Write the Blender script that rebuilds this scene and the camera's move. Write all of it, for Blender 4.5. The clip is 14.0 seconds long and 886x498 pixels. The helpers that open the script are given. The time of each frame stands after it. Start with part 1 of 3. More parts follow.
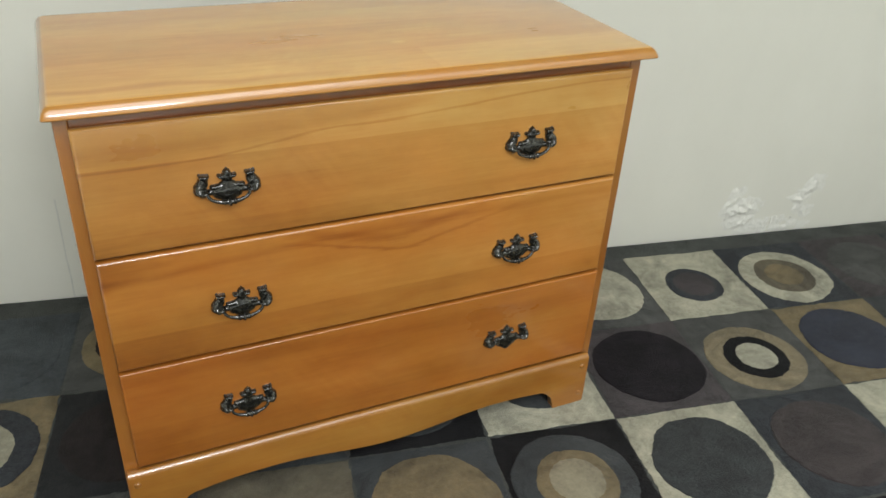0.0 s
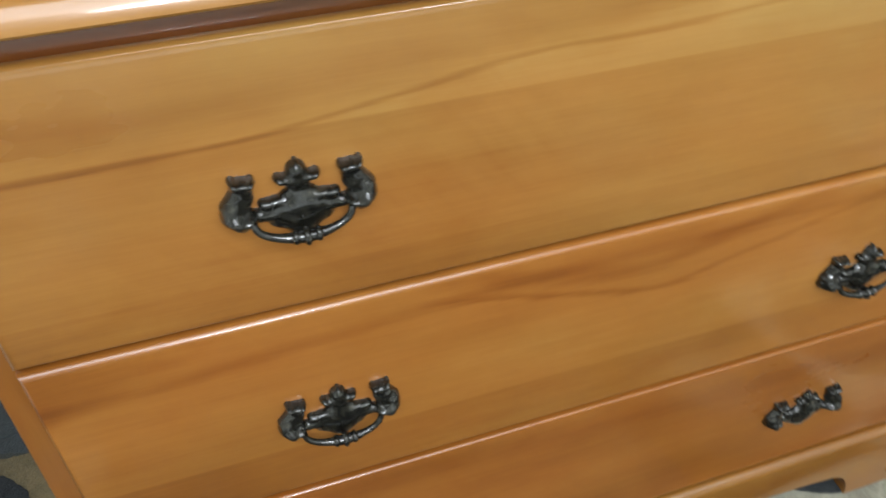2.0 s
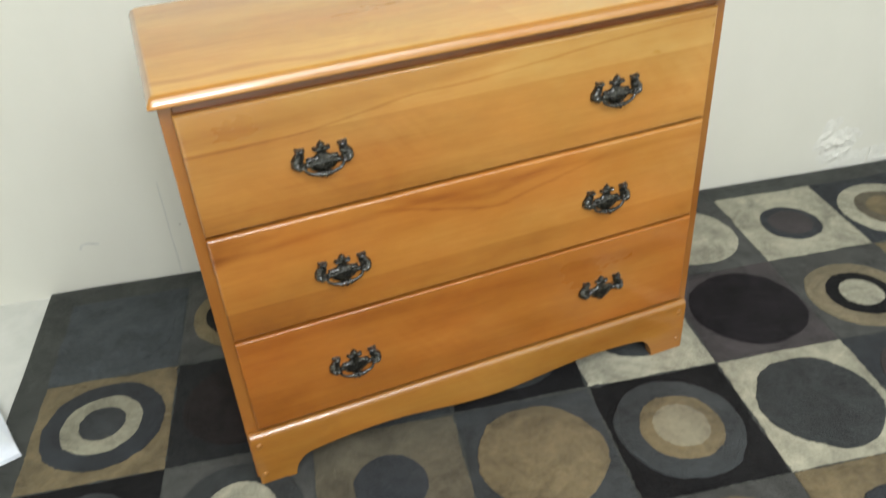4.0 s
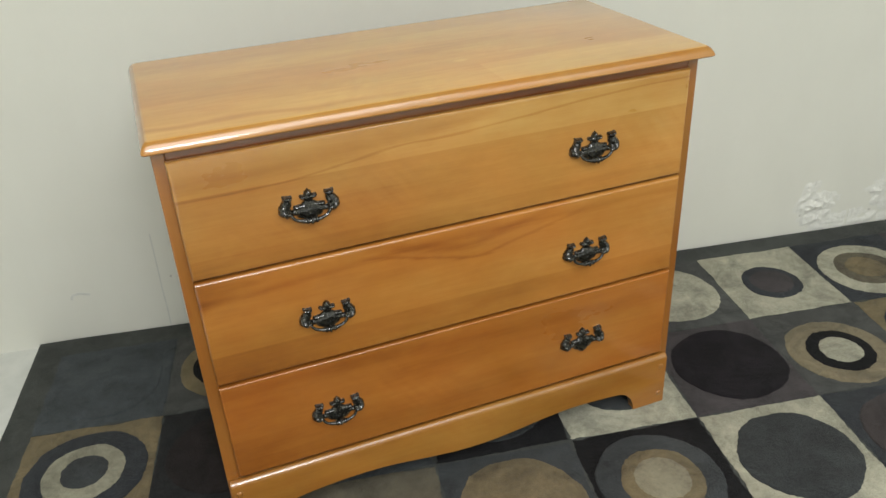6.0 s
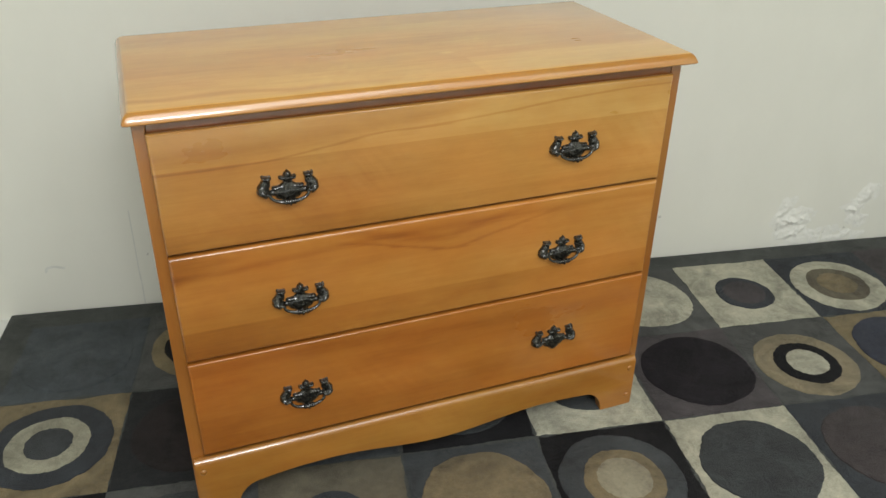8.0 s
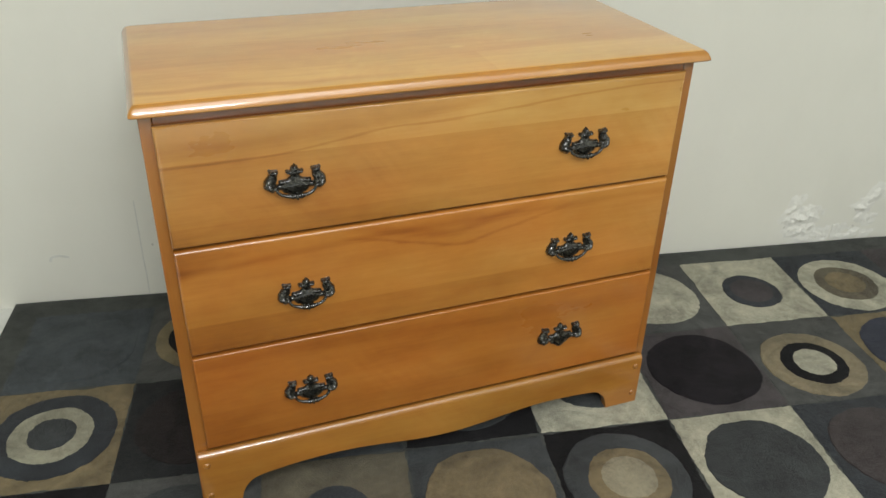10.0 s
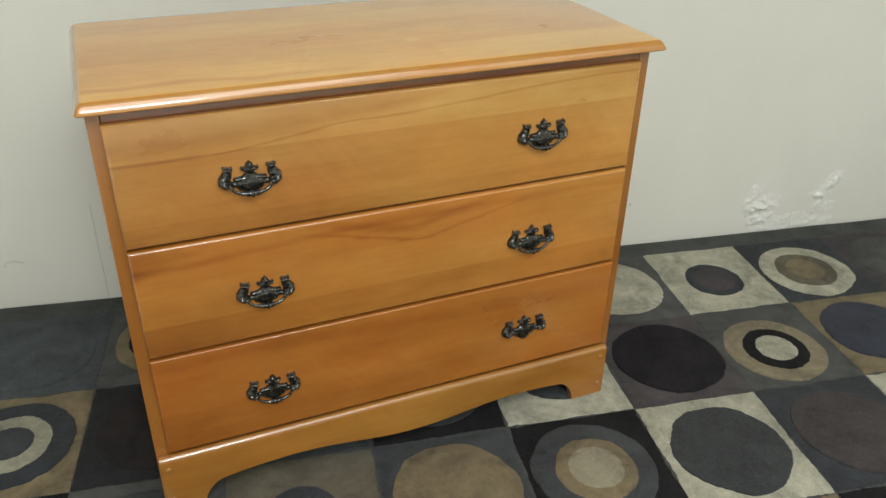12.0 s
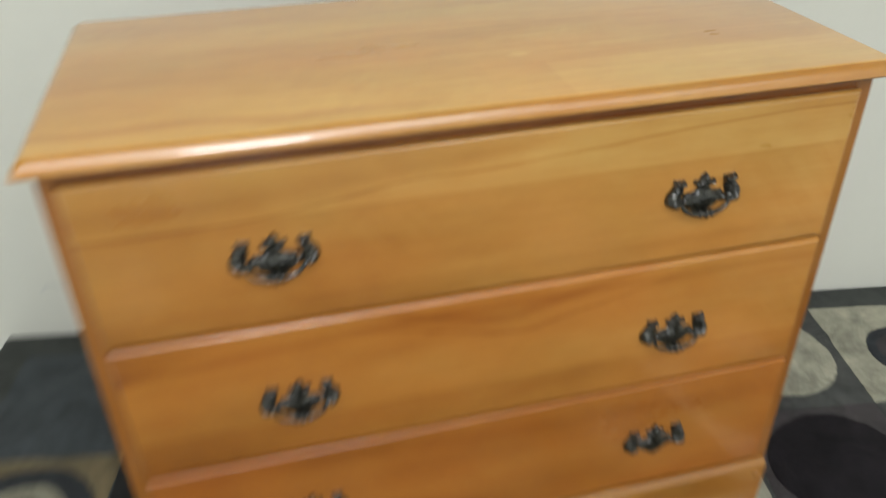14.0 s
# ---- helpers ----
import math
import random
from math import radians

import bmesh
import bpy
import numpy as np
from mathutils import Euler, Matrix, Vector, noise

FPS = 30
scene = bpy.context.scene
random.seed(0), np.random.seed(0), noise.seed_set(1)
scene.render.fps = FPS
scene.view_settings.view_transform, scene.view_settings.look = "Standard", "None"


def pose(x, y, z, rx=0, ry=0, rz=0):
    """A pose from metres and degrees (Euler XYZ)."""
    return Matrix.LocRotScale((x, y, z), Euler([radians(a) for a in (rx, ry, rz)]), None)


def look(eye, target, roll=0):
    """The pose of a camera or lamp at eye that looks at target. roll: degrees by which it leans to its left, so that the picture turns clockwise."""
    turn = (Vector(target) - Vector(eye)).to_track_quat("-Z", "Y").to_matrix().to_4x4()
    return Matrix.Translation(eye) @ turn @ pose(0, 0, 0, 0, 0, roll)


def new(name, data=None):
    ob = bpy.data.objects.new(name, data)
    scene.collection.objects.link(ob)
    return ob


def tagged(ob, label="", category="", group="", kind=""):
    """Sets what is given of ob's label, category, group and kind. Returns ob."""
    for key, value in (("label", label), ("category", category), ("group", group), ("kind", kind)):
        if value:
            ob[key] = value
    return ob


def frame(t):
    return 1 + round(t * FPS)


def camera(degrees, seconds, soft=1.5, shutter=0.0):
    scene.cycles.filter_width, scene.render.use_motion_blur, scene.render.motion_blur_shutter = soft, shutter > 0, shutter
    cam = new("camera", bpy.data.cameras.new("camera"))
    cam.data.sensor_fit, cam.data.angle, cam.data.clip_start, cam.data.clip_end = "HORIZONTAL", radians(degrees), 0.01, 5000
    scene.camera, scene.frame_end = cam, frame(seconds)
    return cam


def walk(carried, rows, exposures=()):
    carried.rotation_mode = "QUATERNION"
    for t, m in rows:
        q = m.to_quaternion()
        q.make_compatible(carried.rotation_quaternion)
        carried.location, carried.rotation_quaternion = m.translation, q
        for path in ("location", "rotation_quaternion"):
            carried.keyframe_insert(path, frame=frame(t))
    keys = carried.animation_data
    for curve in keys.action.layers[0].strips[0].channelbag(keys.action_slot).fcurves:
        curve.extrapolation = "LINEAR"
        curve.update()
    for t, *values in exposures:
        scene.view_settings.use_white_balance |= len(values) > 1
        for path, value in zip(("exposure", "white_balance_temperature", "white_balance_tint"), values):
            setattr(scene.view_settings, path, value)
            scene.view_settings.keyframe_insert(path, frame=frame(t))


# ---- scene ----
cam = camera(58.1, 14.0, soft=1.5, shutter=0.9)
PATH = [
    (0, (0.0318, -1.0043, 1.1146), (0.7013, 0.3810, 0.1803), 3.27),
    (0.5, (0.0557, -0.9072, 1.0588), (0.7086, 0.4739, 0.1068), 1.94),
    (0.8, (0.1099, -0.7744, 0.9892), (0.6790, 0.6607, 0.0638), -1.16),
    (1, (0.1257, -0.6326, 0.9652), (0.6440, 0.8078, 0.0184), -2.62),
    (1.2, (0.1412, -0.5196, 0.9144), (0.6219, 0.9379, -0.0262), -2.48),
    (1.5, (0.1455, -0.4101, 0.8782), (0.5671, 0.9643, -0.2050), -0.93),
    (2, (0.1475, -0.3804, 0.8810), (0.5712, 0.9273, -0.2811), -1.16),
    (2.3, (0.1768, -0.4571, 0.9171), (0.6385, 0.8135, -0.2714), -2.50),
    (2.5, (0.1649, -0.5419, 0.9437), (0.6399, 0.8206, -0.1323), -1.62),
    (2.8, (0.1196, -0.7045, 1.0437), (0.5563, 0.7106, 0.0205), -1.97),
    (3, (0.0681, -0.8279, 1.0634), (0.5384, 0.5743, 0.0373), -1.58),
    (3.2, (0.0373, -0.9153, 1.0935), (0.5325, 0.4823, 0.0729), -2.19),
    (3.5, (0.0391, -0.9878, 1.1327), (0.5129, 0.4139, 0.1078), -7.66),
    (3.7, (0.0220, -1.0036, 1.1279), (0.4767, 0.3738, 0.0621), -5.85),
    (4, (0.0084, -1.0108, 1.1283), (0.4896, 0.3952, 0.1125), -4.23),
    (6.5, (0.0128, -1.0725, 1.1132), (0.5549, 0.3996, 0.2305), -1.87),
    (7, (0.0156, -1.0822, 1.1071), (0.5807, 0.3851, 0.2310), 0.33),
    (7.5, (0.0156, -1.0808, 1.1078), (0.5802, 0.3829, 0.2253), 0.59),
    (10, (0.0149, -1.0614, 1.1127), (0.5661, 0.3918, 0.2048), 1.31),
    (10.5, (0.0152, -1.0586, 1.1090), (0.5900, 0.3811, 0.1943), 2.09),
    (11, (0.0162, -1.0574, 1.1049), (0.6233, 0.3806, 0.2085), 2.69),
    (11.5, (0.0216, -1.0602, 1.1056), (0.6214, 0.3771, 0.2031), 1.75),
    (12, (0.0316, -1.0637, 1.1031), (0.6440, 0.3638, 0.1935), 1.18),
    (12.5, (0.0370, -1.0618, 1.1018), (0.6458, 0.3648, 0.1886), 1.80),
    (13, (0.0723, -1.0182, 1.1023), (0.7273, 0.3592, 0.1465), 1.29),
    (13.2, (0.1016, -0.9857, 1.0852), (0.7368, 0.4188, 0.1558), 0.16),
    (13.5, (0.1576, -0.8845, 1.0856), (0.6378, 0.5665, 0.1348), -0.63),
    (13.8, (0.1673, -0.7929, 1.0775), (0.5019, 0.6591, 0.0677), 1.04),
    (14, (0.1901, -0.6952, 1.0491), (0.5474, 0.7726, 0.0705), -1.05),
]
EXPOSURES = [(0, -0.03, 6250, 10), (0.5, -0.03, 6100, 10), (1, -0.04, 5900, 10), (1.5, -0.05, 5850, 10), (2, 0.03, 5850, 10), (2.5, 0.18, 5850, 10), (3, 0.37, 6100, 10), (3.5, 0.31, 6200, 10), (4, 0.27, 6250, 10), (4.2, 0.24, 6250, 10), (6.3, -0.06, 6350, 10), (7.5, -0.06, 6350, 10), (12.5, -0.07, 6350, 10), (13, -0.06, 6200, 10), (13.5, -0.03, 6200, 10), (14, -0.05, 6150, 10)]
walk(cam, [(t, look(eye, target, roll)) for t, eye, target, roll in PATH], EXPOSURES)

# ---- the room's frame: s along the back wall, d out from it, turned against the chest ----
WALL_TURN = -9.9
ROOM = pose(-0.383, 0.792, 0.0, 0, 0, WALL_TURN)
FLOOR_Z = -0.009

# ---- world and lights ----
world = bpy.data.worlds.new("world")
scene.world = world
world.use_nodes = True
world.node_tree.nodes["Background"].inputs[0].default_value = (0.9, 0.92, 1.0, 1)
world.node_tree.nodes["Background"].inputs[1].default_value = 0.15


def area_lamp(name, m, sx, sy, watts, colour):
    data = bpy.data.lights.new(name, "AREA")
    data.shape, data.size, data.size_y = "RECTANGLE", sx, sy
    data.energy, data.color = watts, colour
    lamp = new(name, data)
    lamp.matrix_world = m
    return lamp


area_lamp("unseen_overhead_lamp", pose(0.14, -1.85, 2.33, 0, 0, WALL_TURN), 2.0, 1.5, 53, (1.0, 0.99, 0.965))
area_lamp("unseen_overhead_lamp", pose(0.12, -2.80, 2.33, 0, 0, WALL_TURN), 0.60, 0.44, 60, (1.0, 0.99, 0.985))
# broad fill added on the right; no lamp is seen there
area_lamp("unseen_overhead_lamp", pose(2.10, -2.60, 2.33, 0, 0, WALL_TURN), 2.2, 1.6, 25, (1.0, 0.99, 0.965))


# ---- helpers ----
def mesh_of(name, bm, mat, smooth=False):
    me = bpy.data.meshes.new(name)
    bm.normal_update()
    bm.to_mesh(me)
    bm.free()
    me.materials.append(mat)
    if smooth:
        me.polygons.foreach_set("use_smooth", [True] * len(me.polygons))
        me.set_sharp_from_angle(angle=radians(38))
    return me


def part(name, bm, mat, parent=None, label="", smooth=False):
    ob = new(name, mesh_of(name, bm, mat, smooth))
    if parent:
        ob.parent = parent
        ob.matrix_parent_inverse = parent.matrix_world.inverted()
    if label:
        ob["label"] = label
    return ob


def box(bm, x0, x1, y0, y1, z0, z1, m=None):
    vs = [bm.verts.new((x, y, z)) for x in (x0, x1) for y in (y0, y1) for z in (z0, z1)]
    for f in ((0, 1, 3, 2), (4, 6, 7, 5), (0, 4, 5, 1), (2, 3, 7, 6), (0, 2, 6, 4), (1, 5, 7, 3)):
        bm.faces.new([vs[i] for i in f])
    if m is not None:
        bmesh.ops.transform(bm, matrix=m, verts=vs)
    return vs


def bevelled(bm, width, segments=2):
    bmesh.ops.bevel(bm, geom=list(bm.edges), offset=width, segments=segments, profile=0.5, affect="EDGES")
    return bm


def lofted(bm, rings, close_first=True, close_last=True):
    """Skin over closed rings of equal length."""
    vs = [[bm.verts.new(p) for p in ring] for ring in rings]
    n = len(vs[0])
    for a, b in zip(vs, vs[1:]):
        for i in range(n):
            bm.faces.new((a[i], a[(i + 1) % n], b[(i + 1) % n], b[i]))
    if close_first:
        bm.faces.new(vs[0][::-1])
    if close_last:
        bm.faces.new(vs[-1])
    bmesh.ops.recalc_face_normals(bm, faces=bm.faces)
    return bm


def tube(bm, points, radius, sides=10, m=None):
    """A round bar along points; radius is a number or one per point."""
    pts = [Vector(p) for p in points]
    rad = radius if isinstance(radius, (list, tuple)) else [radius] * len(pts)
    rings = []
    for i, p in enumerate(pts):
        d = (pts[min(i + 1, len(pts) - 1)] - pts[max(i - 1, 0)]).normalized()
        a = d.orthogonal().normalized() if abs(d.y) > 0.95 else d.cross(Vector((0, 1, 0))).normalized()
        b = d.cross(a)
        rings.append([p + rad[i] * (a * math.cos(k * math.tau / sides) + b * math.sin(k * math.tau / sides)) for k in range(sides)])
    if m is not None:
        rings = [[m @ p for p in r] for r in rings]
    return lofted(bm, rings)


def blob(bm, centre, radii, u=16, v=10):
    m = Matrix.Translation(centre) @ Matrix.Diagonal((*radii, 1))
    bmesh.ops.create_uvsphere(bm, u_segments=u, v_segments=v, radius=1.0, matrix=m)


# ---- materials ----
class Nodes:
    """Short hand for building one node material."""

    def __init__(self, name):
        self.mat = bpy.data.materials.new(name)
        self.mat.use_nodes = True
        self.tree = self.mat.node_tree
        self.bsdf = self.tree.nodes["Principled BSDF"]
        self.coord = self.add("ShaderNodeTexCoord").outputs["Object"]

    def add(self, kind, **props):
        n = self.tree.nodes.new(kind)
        for k, v in props.items():
            setattr(n, k, v)
        return n

    def plug(self, socket, value):
        if isinstance(value, bpy.types.NodeSocket):
            self.tree.links.new(value, socket)
        else:
            socket.default_value = value

    def math(self, op, a, b=0.0, c=0.0, clamp=False):
        n = self.add("ShaderNodeMath", operation=op, use_clamp=clamp)
        for s, v in zip(n.inputs, (a, b, c)):
            self.plug(s, v)
        return n.outputs[0]

    def noise(self, scale, stretch=(1, 1, 1), detail=3.0, rough=0.55, distort=0.0, shift=(0, 0, 0), coord=None):
        mp = self.add("ShaderNodeMapping")
        self.plug(mp.inputs["Vector"], coord or self.coord)
        mp.inputs["Scale"].default_value = stretch
        self.plug(mp.inputs["Location"], shift)
        n = self.add("ShaderNodeTexNoise")
        self.plug(n.inputs["Vector"], mp.outputs[0])
        n.inputs["Scale"].default_value = scale
        n.inputs["Detail"].default_value = detail
        n.inputs["Roughness"].default_value = rough
        n.inputs["Distortion"].default_value = distort
        return n.outputs["Fac"]

    def ramp(self, fac, stops):
        n = self.add("ShaderNodeValToRGB")
        self.plug(n.inputs[0], fac)
        els = n.color_ramp.elements
        while len(els) < len(stops):
            els.new(0.5)
        for e, (p, c) in zip(els, stops):
            e.position, e.color = p, (*c, 1)
        return n.outputs[0]

    def spread(self, value, a, b, c=0.0, d=1.0, smooth=False):
        n = self.add("ShaderNodeMapRange", interpolation_type="SMOOTHSTEP" if smooth else "LINEAR")
        for s, v in zip(n.inputs, (value, a, b, c, d)):
            self.plug(s, v)
        return n.outputs[0]

    def mix(self, fac, a, b, blend="MIX"):
        n = self.add("ShaderNodeMix", data_type="RGBA", blend_type=blend)
        self.plug(n.inputs[0], fac)
        self.plug(n.inputs[6], a if isinstance(a, bpy.types.NodeSocket) else (*a, 1))
        self.plug(n.inputs[7], b if isinstance(b, bpy.types.NodeSocket) else (*b, 1))
        return n.outputs[2]

    def axes(self, coord=None):
        n = self.add("ShaderNodeSeparateXYZ")
        self.plug(n.inputs[0], coord or self.coord)
        return n.outputs

    def bump(self, height, strength, distance):
        n = self.add("ShaderNodeBump")
        self.plug(n.inputs["Height"], height)
        n.inputs["Strength"].default_value, n.inputs["Distance"].default_value = strength, distance
        self.plug(self.bsdf.inputs["Normal"], n.outputs[0])

    def set(self, **values):
        for k, v in values.items():
            s = self.bsdf.inputs[k.replace("_", " ")]
            self.plug(s, (*v, 1) if isinstance(v, tuple) and len(v) == 3 else v)
        return self.mat


def maple(name, along="x", planks=(), figure=None, base=0.0, seed=0.0, stain_shade=(1, 1, 1), flow=0.46, lift=0.0, coat=0.13):
    """Honey-stained maple under satin lacquer: glued boards, fine streaks, blotches and a few darker growth lines.
    planks: (place, tone) steps across the boards; figure: a function that adds lines of its own; lift: how high its lines sit."""
    n = Nodes(name)
    ax = list(n.axes())
    ax[2] = n.math("SUBTRACT", ax[2], lift)
    long = {"x": (1, 16, 16), "y": (16, 1, 16), "z": (16, 16, 1)}[along]
    across = ax[1] if name.endswith("top") else (ax[0] if along == "z" else ax[2])
    s = (seed * 3.1, seed * 1.7, seed * 2.3)
    streak = n.noise(9, long, 3, 0.55, 0.0, s)
    fine = n.noise(34, tuple(0.7 if v == 1 else v for v in long), 2, 0.6, 0.0, s)
    broad = n.noise(3.2, tuple(1 + (v - 1) * 0.2 for v in long), 3, 0.5, 0.0, s)
    blotch = n.noise(8, tuple(0.5 if v == 1 else 1.2 for v in long), 4, 0.6, 0.0, s)
    mottle = n.noise(38, tuple(0.6 if v == 1 else 1.1 for v in long), 3, 0.65, 0.0, s)
    turned = n.add("ShaderNodeMapping")
    n.plug(turned.inputs["Vector"], n.coord)
    turned.inputs["Rotation"].default_value = (0.0, radians(38) if along == "x" else 0.0, radians(24))
    curl = n.noise(30, (2.6, 1.0, 0.35), 2, 0.5, 0.0, s, turned.outputs[0])
    place = n.spread(n.noise(4.5, (1, 1, 1.6), 2, 0.5, 0.0, (seed * 1.3, 4.0, seed)), 0.50, 0.66, 0.0, 1.0, True)
    tone = n.math("MULTIPLY", n.math("SUBTRACT", streak, 0.5), 0.17)
    tone = n.math("ADD", tone, n.math("MULTIPLY", n.math("SUBTRACT", fine, 0.5), 0.10))
    tone = n.math("ADD", tone, n.math("MULTIPLY", n.math("SUBTRACT", broad, 0.5), flow))
    tone = n.math("ADD", tone, n.math("MULTIPLY", n.math("SUBTRACT", blotch, 0.5), 0.44))
    tone = n.math("ADD", tone, n.math("MULTIPLY", n.math("SUBTRACT", mottle, 0.5), 0.16))
    tone = n.math("ADD", tone, n.math("MULTIPLY", n.math("MULTIPLY", n.math("SUBTRACT", curl, 0.42), place), 0.20))
    tone = n.math("ADD", tone, 0.5 + base)
    for place, step in planks:
        edge = n.spread(across, place - 0.0008, place + 0.0008, 0.0, step)
        tone = n.math("ADD", tone, edge)
    if figure:
        tone = n.math("SUBTRACT", tone, figure(n, ax, streak))
    colour = n.ramp(tone, [(0.0, (0.205, 0.070, 0.013)), (0.32, (0.375, 0.166, 0.037)), (0.58, (0.500, 0.255, 0.068)), (1.0, (0.68, 0.43, 0.155))])
    hue = n.noise(5.5, tuple(0.6 if v == 1 else 1.3 for v in long), 3, 0.55, 0.0, (seed * 5.3 + 2.0, seed, 1.0))
    colour = n.mix(1.0, colour, n.ramp(hue, [(0.34, (0.965, 1.025, 1.02)), (0.66, (1.045, 0.962, 0.88))]), "MULTIPLY")
    # one multiplier holds wood tint and shade painted into lower drawers, rail, rim
    colour = n.mix(1.0, colour, stain_shade, "MULTIPLY")
    n.bump(n.math("ADD", n.math("MULTIPLY", fine, 0.3), n.math("MULTIPLY", mottle, 0.5)), 0.05, 0.001)
    return n.set(Base_Color=colour, Roughness=n.spread(blotch, 0.2, 0.8, 0.26, 0.34), Specular_IOR_Level=0.4, Coat_Weight=1.0, Coat_Roughness=coat)


def dark_curve(n, ax, streak, x0, x1, z0, z1, width, depth, more=None):
    """A growth line that climbs from z0 to z1 between x0 and x1, and by more = (x, x, height) after that."""
    climb = n.spread(ax[0], x0, x1, z0, z1, True)
    if more:
        climb = n.math("ADD", climb, n.spread(ax[0], more[0], more[1], 0.0, more[2], True))
    climb = n.math("ADD", climb, n.math("MULTIPLY", n.math("SUBTRACT", streak, 0.5), 0.006))
    off = n.math("ABSOLUTE", n.math("SUBTRACT", ax[2], climb))
    return n.spread(off, 0.0, width, depth, 0.0, True)


def uneven_light(n, ax, x0, x1, a, b):
    """A board painted darker left and paler right, after the light on the fronts."""
    wave = n.math("MULTIPLY", n.math("SUBTRACT", n.noise(5, (1, 1, 2.5), 2, 0.5, 0.4), 0.5), 0.5)
    return n.spread(n.math("ADD", ax[0], wave), x0, x1, a, b, True)


def top_drawer_figure(n, ax, streak):
    a = dark_curve(n, ax, streak, 0.12, 0.36, 0.637, 0.661, 0.0032, 0.20, (0.36, 0.78, 0.024))
    b = dark_curve(n, ax, streak, 0.10, 0.80, 0.660, 0.712, 0.014, 0.09)
    c = dark_curve(n, ax, streak, -0.10, 0.75, 0.655, 0.700, 0.030, 0.06)
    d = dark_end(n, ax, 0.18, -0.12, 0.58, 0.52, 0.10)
    return n.math("ADD", n.math("ADD", n.math("ADD", a, d), uneven_light(n, ax, 0.12, 0.72, 0.11, -0.11)), n.math("ADD", b, c))


def flame(n, ax, streak, x, z, slope, width, depth):
    dx = n.math("SUBTRACT", ax[0], x)
    rise = n.math("SQRT", n.math("ADD", n.math("MULTIPLY", dx, n.math("MULTIPLY", dx, slope * slope)), 0.00002))
    rise = n.math("ADD", n.math("ADD", rise, z), n.math("MULTIPLY", n.math("SUBTRACT", streak, 0.5), 0.014))
    off = n.math("ABSOLUTE", n.math("SUBTRACT", ax[2], rise))
    near = n.spread(n.math("ABSOLUTE", dx), 0.10, 0.26, 1.0, 0.0, True)
    return n.math("MULTIPLY", n.spread(off, 0.0, width, depth, 0.0, True), near)


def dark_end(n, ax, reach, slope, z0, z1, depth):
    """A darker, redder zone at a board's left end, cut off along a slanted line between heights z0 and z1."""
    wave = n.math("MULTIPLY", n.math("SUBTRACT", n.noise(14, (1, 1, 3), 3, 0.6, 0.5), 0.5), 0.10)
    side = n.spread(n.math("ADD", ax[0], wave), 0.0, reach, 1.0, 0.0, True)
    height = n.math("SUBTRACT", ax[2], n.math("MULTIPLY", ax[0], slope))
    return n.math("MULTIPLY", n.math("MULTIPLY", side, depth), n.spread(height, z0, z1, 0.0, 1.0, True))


def middle_drawer_figure(n, ax, streak):
    a = flame(n, ax, streak, 0.452, 0.440, 0.24, 0.0055, 0.19)
    b = flame(n, ax, streak, 0.43, 0.464, 0.24, 0.013, 0.17)
    c = dark_curve(n, ax, streak, 0.0, 0.4, 0.470, 0.486, 0.010, 0.14)
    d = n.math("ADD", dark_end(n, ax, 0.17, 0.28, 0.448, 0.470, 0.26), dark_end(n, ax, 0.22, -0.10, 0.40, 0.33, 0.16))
    return n.math("ADD", n.math("ADD", n.math("ADD", a, b), d), n.math("ADD", c, uneven_light(n, ax, 0.05, 0.75, 0.11, -0.10)))


def bottom_drawer_figure(n, ax, streak):
    a = dark_curve(n, ax, streak, 0.0, 0.84, 0.300, 0.270, 0.022, 0.10)
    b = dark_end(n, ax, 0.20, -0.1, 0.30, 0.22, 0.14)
    return n.math("ADD", n.math("ADD", a, b), uneven_light(n, ax, 0.10, 0.75, 0.07, -0.08))


def top_figure(n, ax, streak):
    """Staves of the top: one paler stave end, dark mineral streaks near the front, a pale blemish."""
    stave = n.math("MULTIPLY", n.spread(ax[0], 0.496, 0.499, 0.0, -0.07), n.spread(ax[1], 0.082, 0.090, 1.0, 0.0))
    wave = n.math("ADD", ax[1], n.math("MULTIPLY", n.math("SUBTRACT", n.noise(6, (1, 1, 1), 2, 0.5), 0.5), 0.05))
    off = n.math("ABSOLUTE", n.math("SUBTRACT", wave, n.spread(ax[0], 0.0, 0.4, 0.026, 0.004)))
    dark = n.math("MULTIPLY", n.spread(off, 0.0, 0.014, 0.20, 0.0, True), n.spread(ax[0], 0.20, 0.42, 1.0, 0.0, True))
    far = n.math("ABSOLUTE", n.math("SUBTRACT", wave, 0.236))
    dark = n.math("ADD", dark, n.spread(far, 0.0, 0.012, 0.04, 0.0, True))
    dx, dy = n.math("SUBTRACT", ax[0], 0.478), n.math("MULTIPLY", n.math("SUBTRACT", ax[1], 0.119), 2.0)
    gap = n.math("ADD", n.math("MULTIPLY", dx, dx), n.math("MULTIPLY", dy, dy))
    spot = n.spread(gap, 0.0, 0.00025, -0.16, 0.0, True)
    return n.math("ADD", stave, n.math("ADD", dark, spot))


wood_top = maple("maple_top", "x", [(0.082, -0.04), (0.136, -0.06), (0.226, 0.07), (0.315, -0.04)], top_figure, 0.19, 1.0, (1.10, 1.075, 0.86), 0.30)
# darker copy of the top's maple: shading of its rim painted in
wood_edge_shaded = maple("maple_moulding_shaded", "x", (), None, 0.0, 1.0, (0.86, 0.785, 0.555), coat=0.105)
# tints redden and darken downwards; shade near the floor is painted in
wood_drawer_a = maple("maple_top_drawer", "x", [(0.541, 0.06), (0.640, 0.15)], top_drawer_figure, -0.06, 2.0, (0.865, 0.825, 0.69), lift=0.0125)
